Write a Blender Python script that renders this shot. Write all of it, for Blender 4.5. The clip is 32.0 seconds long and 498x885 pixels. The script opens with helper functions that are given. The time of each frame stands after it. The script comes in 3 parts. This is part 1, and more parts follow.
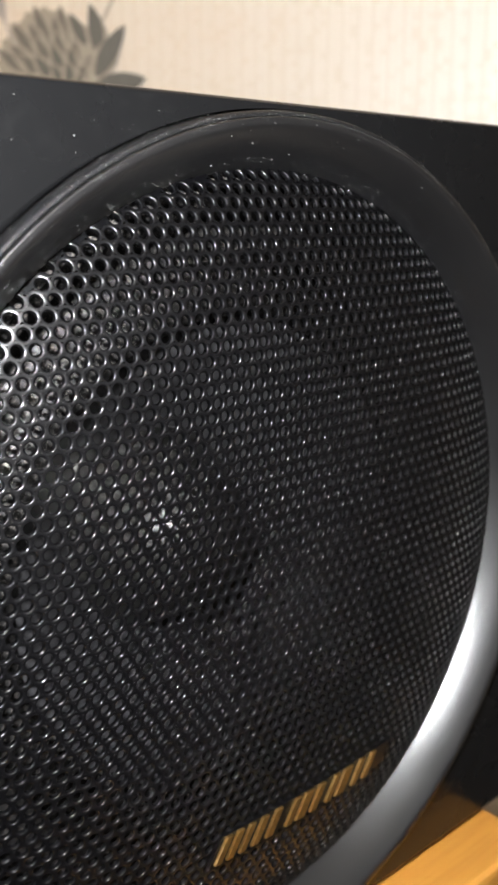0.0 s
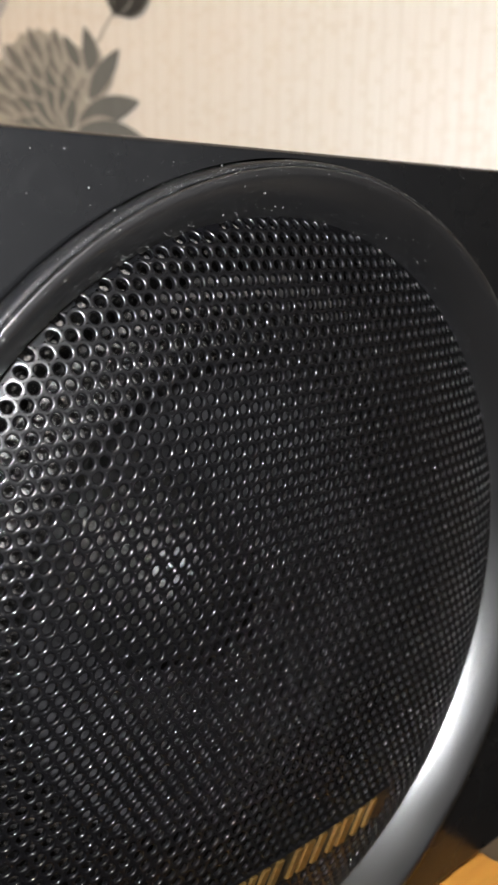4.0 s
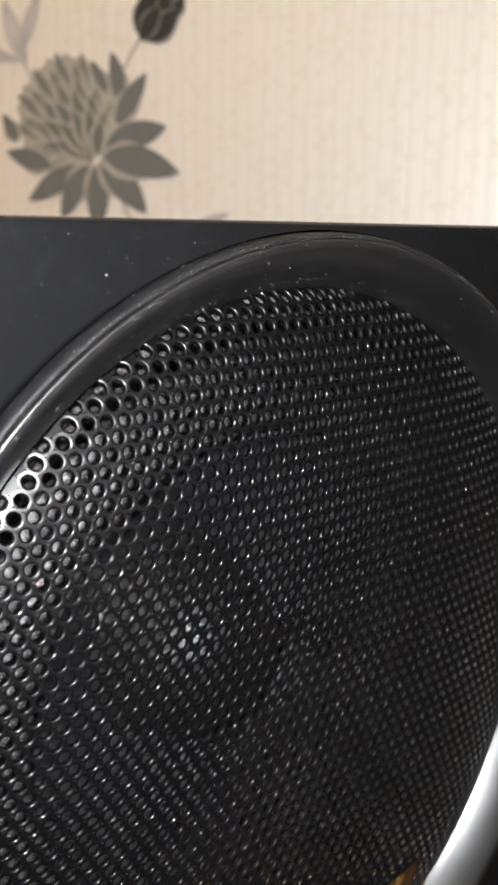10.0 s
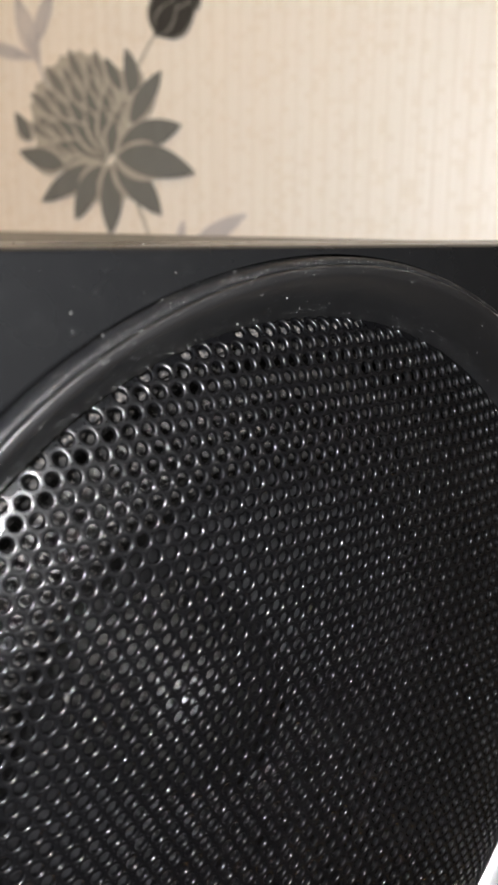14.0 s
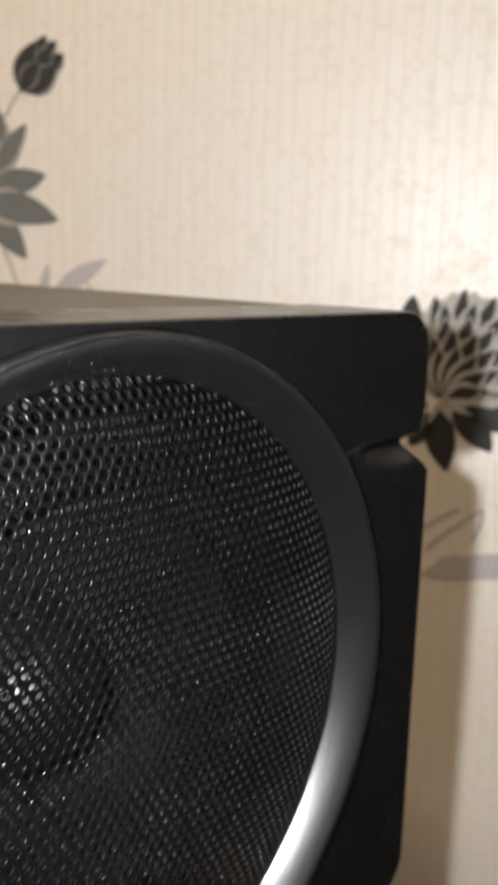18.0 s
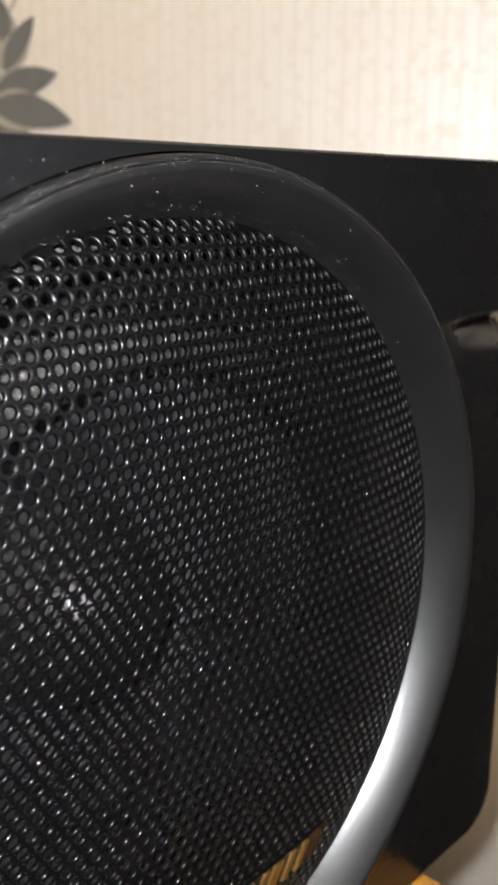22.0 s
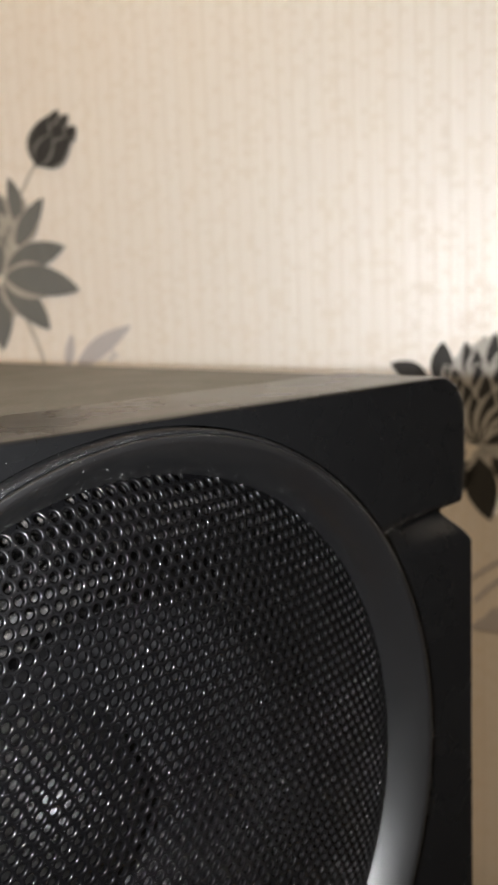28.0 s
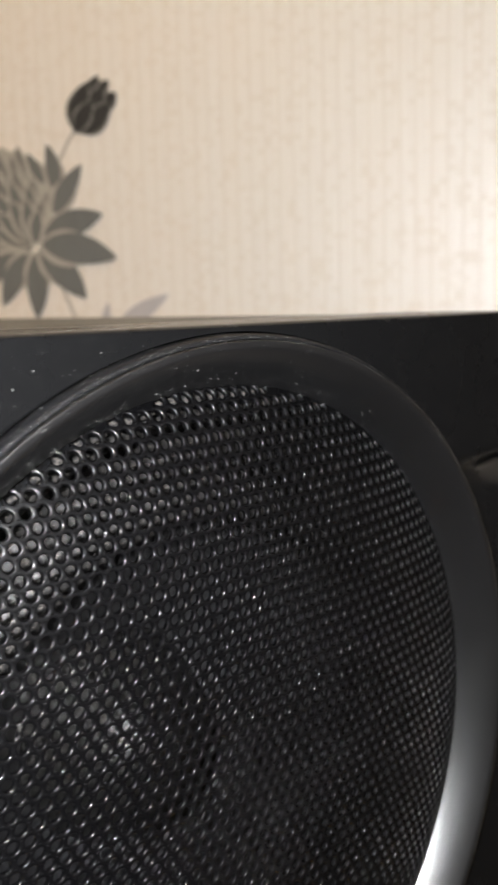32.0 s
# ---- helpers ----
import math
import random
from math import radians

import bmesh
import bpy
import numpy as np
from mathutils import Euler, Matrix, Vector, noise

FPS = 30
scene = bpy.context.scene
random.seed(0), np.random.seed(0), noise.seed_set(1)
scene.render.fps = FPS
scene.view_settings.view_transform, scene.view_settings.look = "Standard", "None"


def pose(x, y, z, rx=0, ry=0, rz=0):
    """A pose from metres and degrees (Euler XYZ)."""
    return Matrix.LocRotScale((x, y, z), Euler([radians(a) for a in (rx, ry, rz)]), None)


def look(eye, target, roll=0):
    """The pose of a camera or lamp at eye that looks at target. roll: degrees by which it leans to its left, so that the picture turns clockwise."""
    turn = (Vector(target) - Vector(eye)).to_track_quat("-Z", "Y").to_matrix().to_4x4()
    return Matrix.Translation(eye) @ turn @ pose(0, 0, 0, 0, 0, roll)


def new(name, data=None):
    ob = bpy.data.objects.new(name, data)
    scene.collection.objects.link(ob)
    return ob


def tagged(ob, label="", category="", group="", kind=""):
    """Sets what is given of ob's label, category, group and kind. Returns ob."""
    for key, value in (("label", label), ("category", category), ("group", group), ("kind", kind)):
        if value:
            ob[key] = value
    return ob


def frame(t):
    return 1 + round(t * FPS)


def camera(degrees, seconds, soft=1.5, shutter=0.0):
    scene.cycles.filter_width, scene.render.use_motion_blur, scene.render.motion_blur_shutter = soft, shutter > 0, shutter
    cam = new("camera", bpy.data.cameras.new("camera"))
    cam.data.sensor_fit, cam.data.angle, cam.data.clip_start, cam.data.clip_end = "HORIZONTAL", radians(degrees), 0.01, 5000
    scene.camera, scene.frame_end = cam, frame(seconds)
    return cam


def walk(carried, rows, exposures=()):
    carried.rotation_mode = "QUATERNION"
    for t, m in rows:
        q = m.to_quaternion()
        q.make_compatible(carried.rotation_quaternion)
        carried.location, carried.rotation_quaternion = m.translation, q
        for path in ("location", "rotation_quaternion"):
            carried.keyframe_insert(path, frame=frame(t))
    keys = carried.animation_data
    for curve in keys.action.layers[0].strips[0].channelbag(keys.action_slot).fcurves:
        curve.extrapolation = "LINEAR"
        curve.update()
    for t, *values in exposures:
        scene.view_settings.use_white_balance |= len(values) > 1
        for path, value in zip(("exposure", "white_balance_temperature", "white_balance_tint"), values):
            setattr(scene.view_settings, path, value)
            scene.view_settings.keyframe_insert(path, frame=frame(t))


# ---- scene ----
cam = camera(30.0, 32.0, soft=2.5, shutter=0.5)
CZ = 0.83  # height of the grille's centre above the floor
# seconds, eye from the grille's centre, turn about x, y, z
ROWS = [
    (0.0, -0.0992, -0.1015, 0.0531, 76.16, 0.10, -42.06),
    (0.5, -0.0934, -0.0956, 0.0540, 75.90, 0.09, -42.54),
    (1.0, -0.0982, -0.1013, 0.0576, 76.16, -0.03, -43.74),
    (1.5, -0.0993, -0.1003, 0.0580, 76.93, -0.42, -44.90),
    (2.0, -0.1032, -0.1011, 0.0578, 77.35, -0.61, -45.20),
    (2.5, -0.1029, -0.0995, 0.0579, 77.47, -0.87, -45.11),
    (3.0, -0.1030, -0.0977, 0.0594, 77.34, -0.63, -44.17),
    (3.5, -0.1010, -0.0968, 0.0579, 77.15, -0.75, -43.45),
    (5.5, -0.0994, -0.0966, 0.0579, 76.60, -0.25, -42.08),
    (6.0, -0.1005, -0.0956, 0.0571, 76.51, -0.26, -41.79),
    (6.5, -0.1003, -0.0953, 0.0568, 76.40, -0.16, -41.65),
    (7.0, -0.0986, -0.0954, 0.0595, 76.55, -0.18, -41.67),
    (7.5, -0.0958, -0.0950, 0.0595, 76.63, -0.21, -41.78),
    (8.0, -0.0951, -0.0952, 0.0592, 76.67, -0.17, -41.87),
    (8.5, -0.0958, -0.0918, 0.0638, 76.91, -0.40, -41.71),
    (9.0, -0.0954, -0.0916, 0.0628, 76.94, -0.60, -41.41),
    (9.5, -0.0958, -0.0923, 0.0665, 77.15, -0.61, -41.28),
    (10.0, -0.0952, -0.0921, 0.0672, 77.28, -0.59, -41.30),
    (10.5, -0.0952, -0.0910, 0.0681, 77.27, -0.83, -41.20),
    (11.0, -0.0965, -0.0899, 0.0681, 77.22, -1.06, -41.11),
    (11.5, -0.0963, -0.0855, 0.0696, 77.37, -1.04, -41.13),
    (12.0, -0.0896, -0.0864, 0.0629, 77.02, -0.70, -40.89),
    (12.5, -0.0858, -0.0852, 0.0658, 76.79, -0.43, -40.39),
    (13.0, -0.0827, -0.0831, 0.0666, 76.69, -0.23, -39.98),
    (13.5, -0.0811, -0.0832, 0.0688, 76.66, -0.31, -39.79),
    (14.0, -0.0821, -0.0833, 0.0709, 76.92, -0.55, -39.71),
    (14.5, -0.0820, -0.0823, 0.0693, 77.21, -0.75, -39.61),
    (16.5, -0.0793, -0.0804, 0.0737, 77.81, -0.78, -39.40),
    (17.0, -0.0730, -0.0899, 0.0816, 77.49, -1.16, -41.42),
    (17.2, -0.0762, -0.0948, 0.0829, 77.47, -1.23, -42.66),
    (17.5, -0.0830, -0.1020, 0.0851, 78.29, -1.07, -44.63),
    (17.7, -0.0877, -0.1062, 0.0867, 78.35, -1.35, -45.43),
    (18.0, -0.0939, -0.1140, 0.0789, 78.82, -1.71, -46.77),
    (18.5, -0.0958, -0.1133, 0.0674, 80.60, -2.23, -45.00),
    (19.0, -0.0934, -0.0982, 0.0630, 75.56, -1.58, -45.72),
    (19.5, -0.0944, -0.0984, 0.0663, 76.13, -1.36, -45.59),
    (20.0, -0.0949, -0.0920, 0.0633, 75.55, -0.79, -45.00),
    (20.5, -0.0914, -0.0953, 0.0618, 75.32, -0.88, -45.16),
    (21.0, -0.0880, -0.0950, 0.0625, 75.29, -0.34, -45.32),
    (21.5, -0.0861, -0.0913, 0.0647, 75.70, -0.57, -44.97),
    (22.0, -0.0843, -0.0888, 0.0621, 75.21, -0.13, -46.50),
    (22.5, -0.0857, -0.0897, 0.0652, 75.58, -0.19, -46.32),
    (23.0, -0.0875, -0.0931, 0.0667, 76.24, -0.43, -46.98),
    (23.5, -0.0909, -0.0918, 0.0672, 76.42, -0.46, -46.84),
    (24.0, -0.0932, -0.0927, 0.0735, 77.58, -0.75, -46.56),
    (24.3, -0.0937, -0.0946, 0.0679, 77.67, -0.41, -46.10),
    (24.5, -0.0938, -0.0963, 0.0652, 77.78, -0.21, -45.92),
    (25.0, -0.0922, -0.1014, 0.0685, 78.05, -0.14, -46.62),
    (25.5, -0.0920, -0.1025, 0.0782, 79.49, -0.13, -46.36),
    (26.0, -0.0921, -0.1026, 0.0768, 79.69, 0.17, -46.58),
    (26.5, -0.0923, -0.1023, 0.0776, 79.90, 0.28, -46.42),
    (28.5, -0.0843, -0.1094, 0.0869, 81.59, 2.60, -44.77),
    (29.0, -0.0873, -0.1036, 0.0844, 81.55, 2.47, -44.42),
    (29.5, -0.0882, -0.1002, 0.0829, 81.45, 2.09, -44.32),
    (30.0, -0.0889, -0.0976, 0.0795, 81.23, 1.94, -44.10),
    (30.5, -0.0875, -0.0952, 0.0787, 81.27, 1.85, -43.84),
    (31.0, -0.0841, -0.1004, 0.0738, 81.41, 1.80, -44.39),
    (31.5, -0.0855, -0.1003, 0.0726, 81.36, 1.67, -44.60),
    (32.0, -0.0921, -0.0979, 0.0718, 81.42, 1.51, -44.25),
]
walk(cam, [(t, pose(x, y, z + CZ, rx, ry, rz)) for t, x, y, z, rx, ry, rz in ROWS],
     ((0.0, 0.16), (1.0, 0.24), (2.0, -0.04), (3.0, -0.02), (7.0, 0.05), (10.0, -0.08), (14.0, -0.05), (17.0, -0.08), (18.5, -0.16), (21.0, -0.02), (25.0, -0.1), (28.5, -0.18), (32.0, -0.18)))

# the depth of field of a phone held close
cam.data.dof.use_dof = True
cam.data.dof.focus_distance = 0.130
cam.data.dof.aperture_fstop = 47.0


# ---- light ----
world = bpy.data.worlds.new("evening")
scene.world = world
world.use_nodes = True
wn = world.node_tree.nodes
sky = wn.new("ShaderNodeTexSky")
sky.sky_type, sky.sun_disc = "NISHITA", False
sky.sun_elevation, sky.sun_rotation = radians(4), radians(200)
wn["Background"].inputs[1].default_value = 0.05
world.node_tree.links.new(sky.outputs[0], wn["Background"].inputs[0])


def lamp(name, kind, m, power, colour, size=0.1, size_y=None):
    data = bpy.data.lights.new(name, kind)
    data.energy, data.color = power, colour
    if kind == "AREA":
        data.shape, data.size, data.size_y = "RECTANGLE", size, size_y or size
    else:
        data.shadow_soft_size = size
    ob = new(name, data)
    ob.matrix_world = m
    return ob


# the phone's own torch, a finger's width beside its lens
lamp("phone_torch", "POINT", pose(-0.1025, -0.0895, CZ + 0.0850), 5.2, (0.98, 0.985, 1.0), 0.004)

# the room, in the frame of the papered wall: u to the right along it, v up, w out of it
WALL_TURN, WALL_FAR = radians(26.52), 0.2878
U = Vector((math.sin(WALL_TURN), -math.cos(WALL_TURN), 0))
N = Vector((math.cos(WALL_TURN), math.sin(WALL_TURN), 0))
ROOM = Matrix(((U.x, 0, -N.x, N.x * WALL_FAR), (U.y, 0, -N.y, N.y * WALL_FAR), (0, 1, 0, CZ), (0, 0, 0, 1)))
LEFT, RIGHT, DEPTH, LOW, HIGH = -2.6, 0.19, 3.2, -CZ, 2.5 - CZ


def room_point(u, v, w):
    return ROOM @ Vector((u, v, w))


lamp("ceiling_lamp_light", "AREA", look(room_point(-0.75, HIGH - 0.12, 0.85), room_point(-0.75, 0, 0.85)), 33, (1.0, 0.755, 0.49), 0.45)
# an added cool fill from behind the camera, no such source is seen
lamp("cool_fill_light", "AREA", look(room_point(-0.35, 0.45, DEPTH + 0.03), room_point(-0.35, 0.45, 0)), 3.0, (0.80, 0.91, 1.0), 1.1, 1.0)


# ---- materials ----
class Shade:
    """A node material with a principled shader and short ways to add nodes."""

    def __init__(self, name, colour=(0.5, 0.5, 0.5), rough=0.5, metal=0.0, spec=0.5, coat=0.0):
        self.m = bpy.data.materials.new(name)
        self.m.use_nodes = True
        self.t = self.m.node_tree
        self.b = self.t.nodes["Principled BSDF"]
        self.put("Base Color", (*colour, 1))
        self.put("Roughness", rough)
        self.put("Metallic", metal)
        self.put("Specular IOR Level", spec)
        self.put("Coat Weight", coat)
        self.where = self.add("ShaderNodeTexCoord").outputs["Object"]

    def put(self, slot, value):
        if hasattr(value, "is_linked"):
            self.t.links.new(value, self.b.inputs[slot])
        else:
            self.b.inputs[slot].default_value = value

    def add(self, kind, links=(), **sets):
        n = self.t.nodes.new(kind)
        for k, v in sets.items():
            if k == "operation":
                n.operation = v
            elif k == "data_type":
                n.data_type = v
            elif k == "noise_dimensions":
                n.noise_dimensions = v
        for slot, v in dict(links).items():
            if hasattr(v, "is_linked"):
                self.t.links.new(v, n.inputs[slot])
            else:
                n.inputs[slot].default_value = v
        return n

    def scaled(self, x, y, z):
        return self.add("ShaderNodeMapping", {"Vector": self.where, "Scale": (x, y, z)}).outputs[0]

    def noise(self, scale, detail=3, rough=0.5, at=None):
        return self.add("ShaderNodeTexNoise", {"Vector": at or self.where, "Scale": scale, "Detail": detail, "Roughness": rough}).outputs[0]

    def math(self, op, a, b=0.0, c=0.0):
        return self.add("ShaderNodeMath", {0: a, 1: b, 2: c}, operation=op).outputs[0]

    def span(self, v, a, b, lo=0.0, hi=1.0):
        return self.add("ShaderNodeMapRange", {"Value": v, "From Min": a, "From Max": b, "To Min": lo, "To Max": hi}).outputs[0]

    def mix(self, f, a, b):
        n = self.add("ShaderNodeMix", data_type="RGBA")
        for slot, v in ((0, f), (6, a), (7, b)):
            if hasattr(v, "is_linked"):
                self.t.links.new(v, n.inputs[slot])
            else:
                n.inputs[slot].default_value = (*v, 1) if isinstance(v, tuple) else v
        return n.outputs[2]

    def bump(self, height, strength, distance):
        n = self.add("ShaderNodeBump", {"Height": height, "Strength": strength, "Distance": distance})
        self.t.links.new(n.outputs[0], self.b.inputs["Normal"])


def plastic(name, colour, rough, grain, strength, spread=0.10, dusty=0.25, spec=0.5, ior=1.5):
    s = Shade(name, colour, rough, spec=spec)
    s.put("IOR", ior)
    big, fine = s.noise(60, 4, 0.6), s.noise(grain, 3, 0.6)
    s.put("Roughness", s.span(big, 0.3, 0.7, rough - spread / 2, rough + spread / 2))
    film = s.math("MULTIPLY", s.span(s.noise(350, 5, 0.7), 0.5, 0.8), s.span(big, 0.4, 0.65))
    s.put("Base Color", s.mix(s.math("MULTIPLY", film, dusty), colour, (0.03, 0.03, 0.029)))
    s.bump(fine, strength, 0.0003)
    return s.m


BEZEL = plastic("satin black plastic", (0.0043, 0.0044, 0.0047), 0.27, 4500, 0.03, 0.06, 0.15, 0.34)
RING = plastic("smooth black ring plastic", (0.0034, 0.0034, 0.0037), 0.335, 2500, 0.02, 0.05, 0.04, 0.95, 1.64)
ENAMEL = plastic("black enamelled steel", (0.0010, 0.0010, 0.0013), 0.31, 3000, 0.03, 0.04, 0.0, 0.46)
CAP = plastic("glossy dust cap", (0.028, 0.027, 0.026), 0.40, 900, 0.04, spec=0.8)


def speckled(name, colour, rough, grain, strength, share, spec=0.5):
    """A black surface with fine dust lying on it."""
    s = Shade(name, colour, rough, spec=spec)
    s.put("Roughness", s.span(s.noise(60, 4, 0.6), 0.3, 0.7, rough - 0.05, rough + 0.05))
    spots = s.span(s.noise(2600, 3, 0.7), 1 - share, 1.06 - share)
    s.put("Base Color", s.mix(s.math("MULTIPLY", spots, s.noise(900, 2)), colour, (0.20, 0.18, 0.16)))
    s.bump(s.noise(grain, 3, 0.6), strength, 0.0003)
    return s.m


VINYL = speckled("dusty black vinyl wrap", (0.050, 0.056, 0.050), 0.48, 2200, 0.16, 0.50)
PAPER = speckled("black paper cone", (0.068, 0.068, 0.072), 0.40, 1800, 0.12, 0.38)
RING_EDGE = speckled("dusty matte ring edge", (0.0045, 0.0045, 0.005), 0.52, 2200, 0.1, 0.38, 0.22)
DUSTY = speckled("thickly dusted plastic", (0.016, 0.016, 0.017), 0.50, 1200, 0.4, 0.50)
RUBBER = speckled("dusty black rubber", (0.014, 0.0137, 0.0137), 0.60, 1500, 0.3, 0.45)


def gold_paint():
    s = Shade("polished gold plating", (0.62, 0.40, 0.13), 0.22, 1.0)
    n = s.noise(700, 4, 0.6)
    s.put("Roughness", s.span(n, 0.3, 0.7, 0.28, 0.44))
    s.put("Base Color", s.mix(s.span(n, 0.35, 0.7), (0.80, 0.54, 0.21), (0.52, 0.32, 0.10)))
    return s.m


def lint_fibre():
    s = Shade("pale dust", (0.55, 0.54, 0.50), 0.7)
    r = s.add("ShaderNodeNewGeometry").outputs["Random Per Island"]
    s.put("Base Color", s.mix(r, (0.02, 0.02, 0.02), (0.25, 0.25, 0.24)))
    return s.m


def wallpaper():
    s = Shade("cream wallpaper with a pearly vertical weave", (0.72, 0.63, 0.50), 0.5)
    x = s.add("ShaderNodeSeparateXYZ", {0: s.where})
    fibre = s.noise(1, 4, 0.6, s.scaled(900, 16, 1))
    broad = s.noise(1, 3, 0.5, s.scaled(60, 3, 1))
    wob = s.math("MULTIPLY", s.math("SUBTRACT", s.noise(1, 2, 0.5, s.scaled(20, 40, 1)), 0.5), 0.08)
    col = s.math("ADD", s.math("DIVIDE", x.outputs[0], 0.0068), wob)
    line = s.math("ABSOLUTE", s.math("SUBTRACT", s.math("FRACT", col), 0.5))
    groove = s.span(line, 0.40, 0.46)
    cell = s.add("ShaderNodeCombineXYZ", {0: s.math("FLOOR", s.math("MULTIPLY", col, 2.0)), 1: s.math("FLOOR", s.math("DIVIDE", x.outputs[1], 0.0026))})
    spot = s.add("ShaderNodeTexWhiteNoise", {0: cell.outputs[0]}).outputs[0]
    tone = s.mix(s.span(fibre, 0.3, 0.7), (0.72, 0.66, 0.58), (0.80, 0.75, 0.675))
    tone = s.mix(s.math("MULTIPLY", s.span(broad, 0.4, 0.7), 0.5), tone, (0.75, 0.675, 0.575))
    tone = s.mix(s.math("MULTIPLY", groove, 0.06), tone, (0.45, 0.36, 0.26))
    s.put("Base Color", tone)
    pearl = s.math("MULTIPLY", s.span(spot, 0.08, 0.30), s.math("SUBTRACT", 1.0, groove))
    s.put("Roughness", s.span(pearl, 0, 1, 0.58, 0.50))
    s.put("Specular IOR Level", s.span(pearl, 0, 1, 0.18, 0.96))
    s.put("IOR", 1.97)
    rise = s.math("ADD", s.math("MULTIPLY", fibre, 0.3), s.math("MULTIPLY", groove, -0.4))
    s.bump(rise, 0.07, 0.0003)
    return s.m


def print_ink(name, colour, other):
    s = Shade(name, colour, 0.58, spec=0.22)
    n = s.noise(1, 4, 0.6, s.scaled(900, 30, 1))
    s.put("Base Color", s.mix(s.span(n, 0.3, 0.7), colour, other))
    s.bump(n, 0.2, 0.0003)
    return s.m


def plain_paint(name, colour, rough=0.6):
    s = Shade(name, colour, rough)
    n, f = s.noise(2.5, 4, 0.6), s.noise(120, 3)
    s.put("Base Color", s.mix(s.span(n, 0.3, 0.7), colour, tuple(c * 0.86 for c in colour)))
    s.bump(f, 0.15, 0.001)
    return s.m


def wood(name, a, b, rough):
    s = Shade(name, a, rough)
    warp = s.noise(3, 3)
    grain = s.noise(1, 5, 0.65, s.add("ShaderNodeMapping", {"Vector": s.where, "Scale": (14, 220, 40)}).outputs[0])
    pore = s.noise(1, 2, 0.5, s.scaled(60, 1800, 200))
    f = s.math("ADD", s.span(grain, 0.3, 0.7, 0, 0.8), s.math("MULTIPLY", s.span(pore, 0.55, 0.75), 0.3))
    s.put("Base Color", s.mix(s.math("MULTIPLY", f, s.span(warp, 0.2, 0.7, 0.6, 1)), a, b))
    s.put("Roughness", s.span(pore, 0.4, 0.8, rough, rough + 0.15))
    s.bump(pore, 0.1, 0.0003)
    return s.m


GOLD, LINT, WALLPAPER = gold_paint(), lint_fibre(), wallpaper()
# pale grey that stands for the bright glint on the grille's rim
GLINT = plastic("pale rim glint", (0.16, 0.16, 0.165), 0.42, 1500, 0.2)
INK = print_ink("grey green printed ink", (0.132, 0.137, 0.130), (0.165, 0.170, 0.162))
INK_SOFT = print_ink("soft grey printed ink", (0.155, 0.155, 0.145), (0.20, 0.198, 0.184))
INK_DARK = print_ink("charcoal printed ink", (0.026, 0.026, 0.025), (0.045, 0.044, 0.041))
INK_SILVER = print_ink("silver grey printed line", (0.36, 0.35, 0.325), (0.44, 0.425, 0.39))
INK_VEIL = print_ink("faint lavender printed ink", (0.41, 0.39, 0.395), (0.48, 0.455, 0.45))
INK_MIST = print_ink("misty lavender printed ink", (0.57, 0.53, 0.50), (0.63, 0.58, 0.535))
INK_PALE = print_ink("pale taupe printed ink", (0.34, 0.318, 0.275), (0.41, 0.385, 0.335))
OAK = wood("honey oak laminate", (0.47, 0.22, 0.040), (0.33, 0.13, 0.022), 0.38)
# floor, side walls and ceiling are unseen, kept dark so the grille reflects little
FLOOR_WOOD = wood("brown floor boards", (0.024, 0.017, 0.012), (0.016, 0.011, 0.008), 0.6)
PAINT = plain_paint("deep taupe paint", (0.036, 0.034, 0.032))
WHITE = plain_paint("white gloss paint", (0.78, 0.77, 0.74), 0.35)


# ---- building ----
def mesh_of(name, verts, faces, mat, smooth=False):
    me = bpy.data.meshes.new(name)
    me.from_pydata([tuple(v) for v in verts], [], [tuple(f) for f in faces])
    me.materials.append(mat)
    if smooth:
        me.shade_smooth()
    me.update()
    return me


def part(name, bm, material, parent=None, label="", m=None):
    """Links a bmesh or a mesh as one object, under a thing or a part if one is given."""
    if isinstance(bm, bpy.types.Mesh):
        me = bm
    else:
        me = bpy.data.meshes.new(name)
        bm.to_mesh(me)
        bm.free()
        me.materials.append(material)
    ob = new(name, me)
    if parent:
        ob.parent = parent
    if m is not None:
        ob.matrix_basis = m
    return tagged(ob, label)


def empty(name, label, category, m, group=""):
    ob = new(name)
    ob.matrix_basis = m
    return tagged(ob, label, category, group)


def box(bm, x0, x1, y0, y1, z0, z1, bevel=0.0, seg=2):
    m = Matrix.Translation(((x0 + x1) / 2, (y0 + y1) / 2, (z0 + z1) / 2)) @ Matrix.Diagonal((x1 - x0, y1 - y0, z1 - z0, 1))
    vs = bmesh.ops.create_cube(bm, size=1, matrix=m)["verts"]
    if bevel:
        es = list({e for v in vs for e in v.link_edges})
        bmesh.ops.bevel(bm, geom=es, offset=bevel, segments=seg, affect="EDGES", profile=0.6)
    return bm


def boxed(*a, **k):
    return box(bmesh.new(), *a, **k)


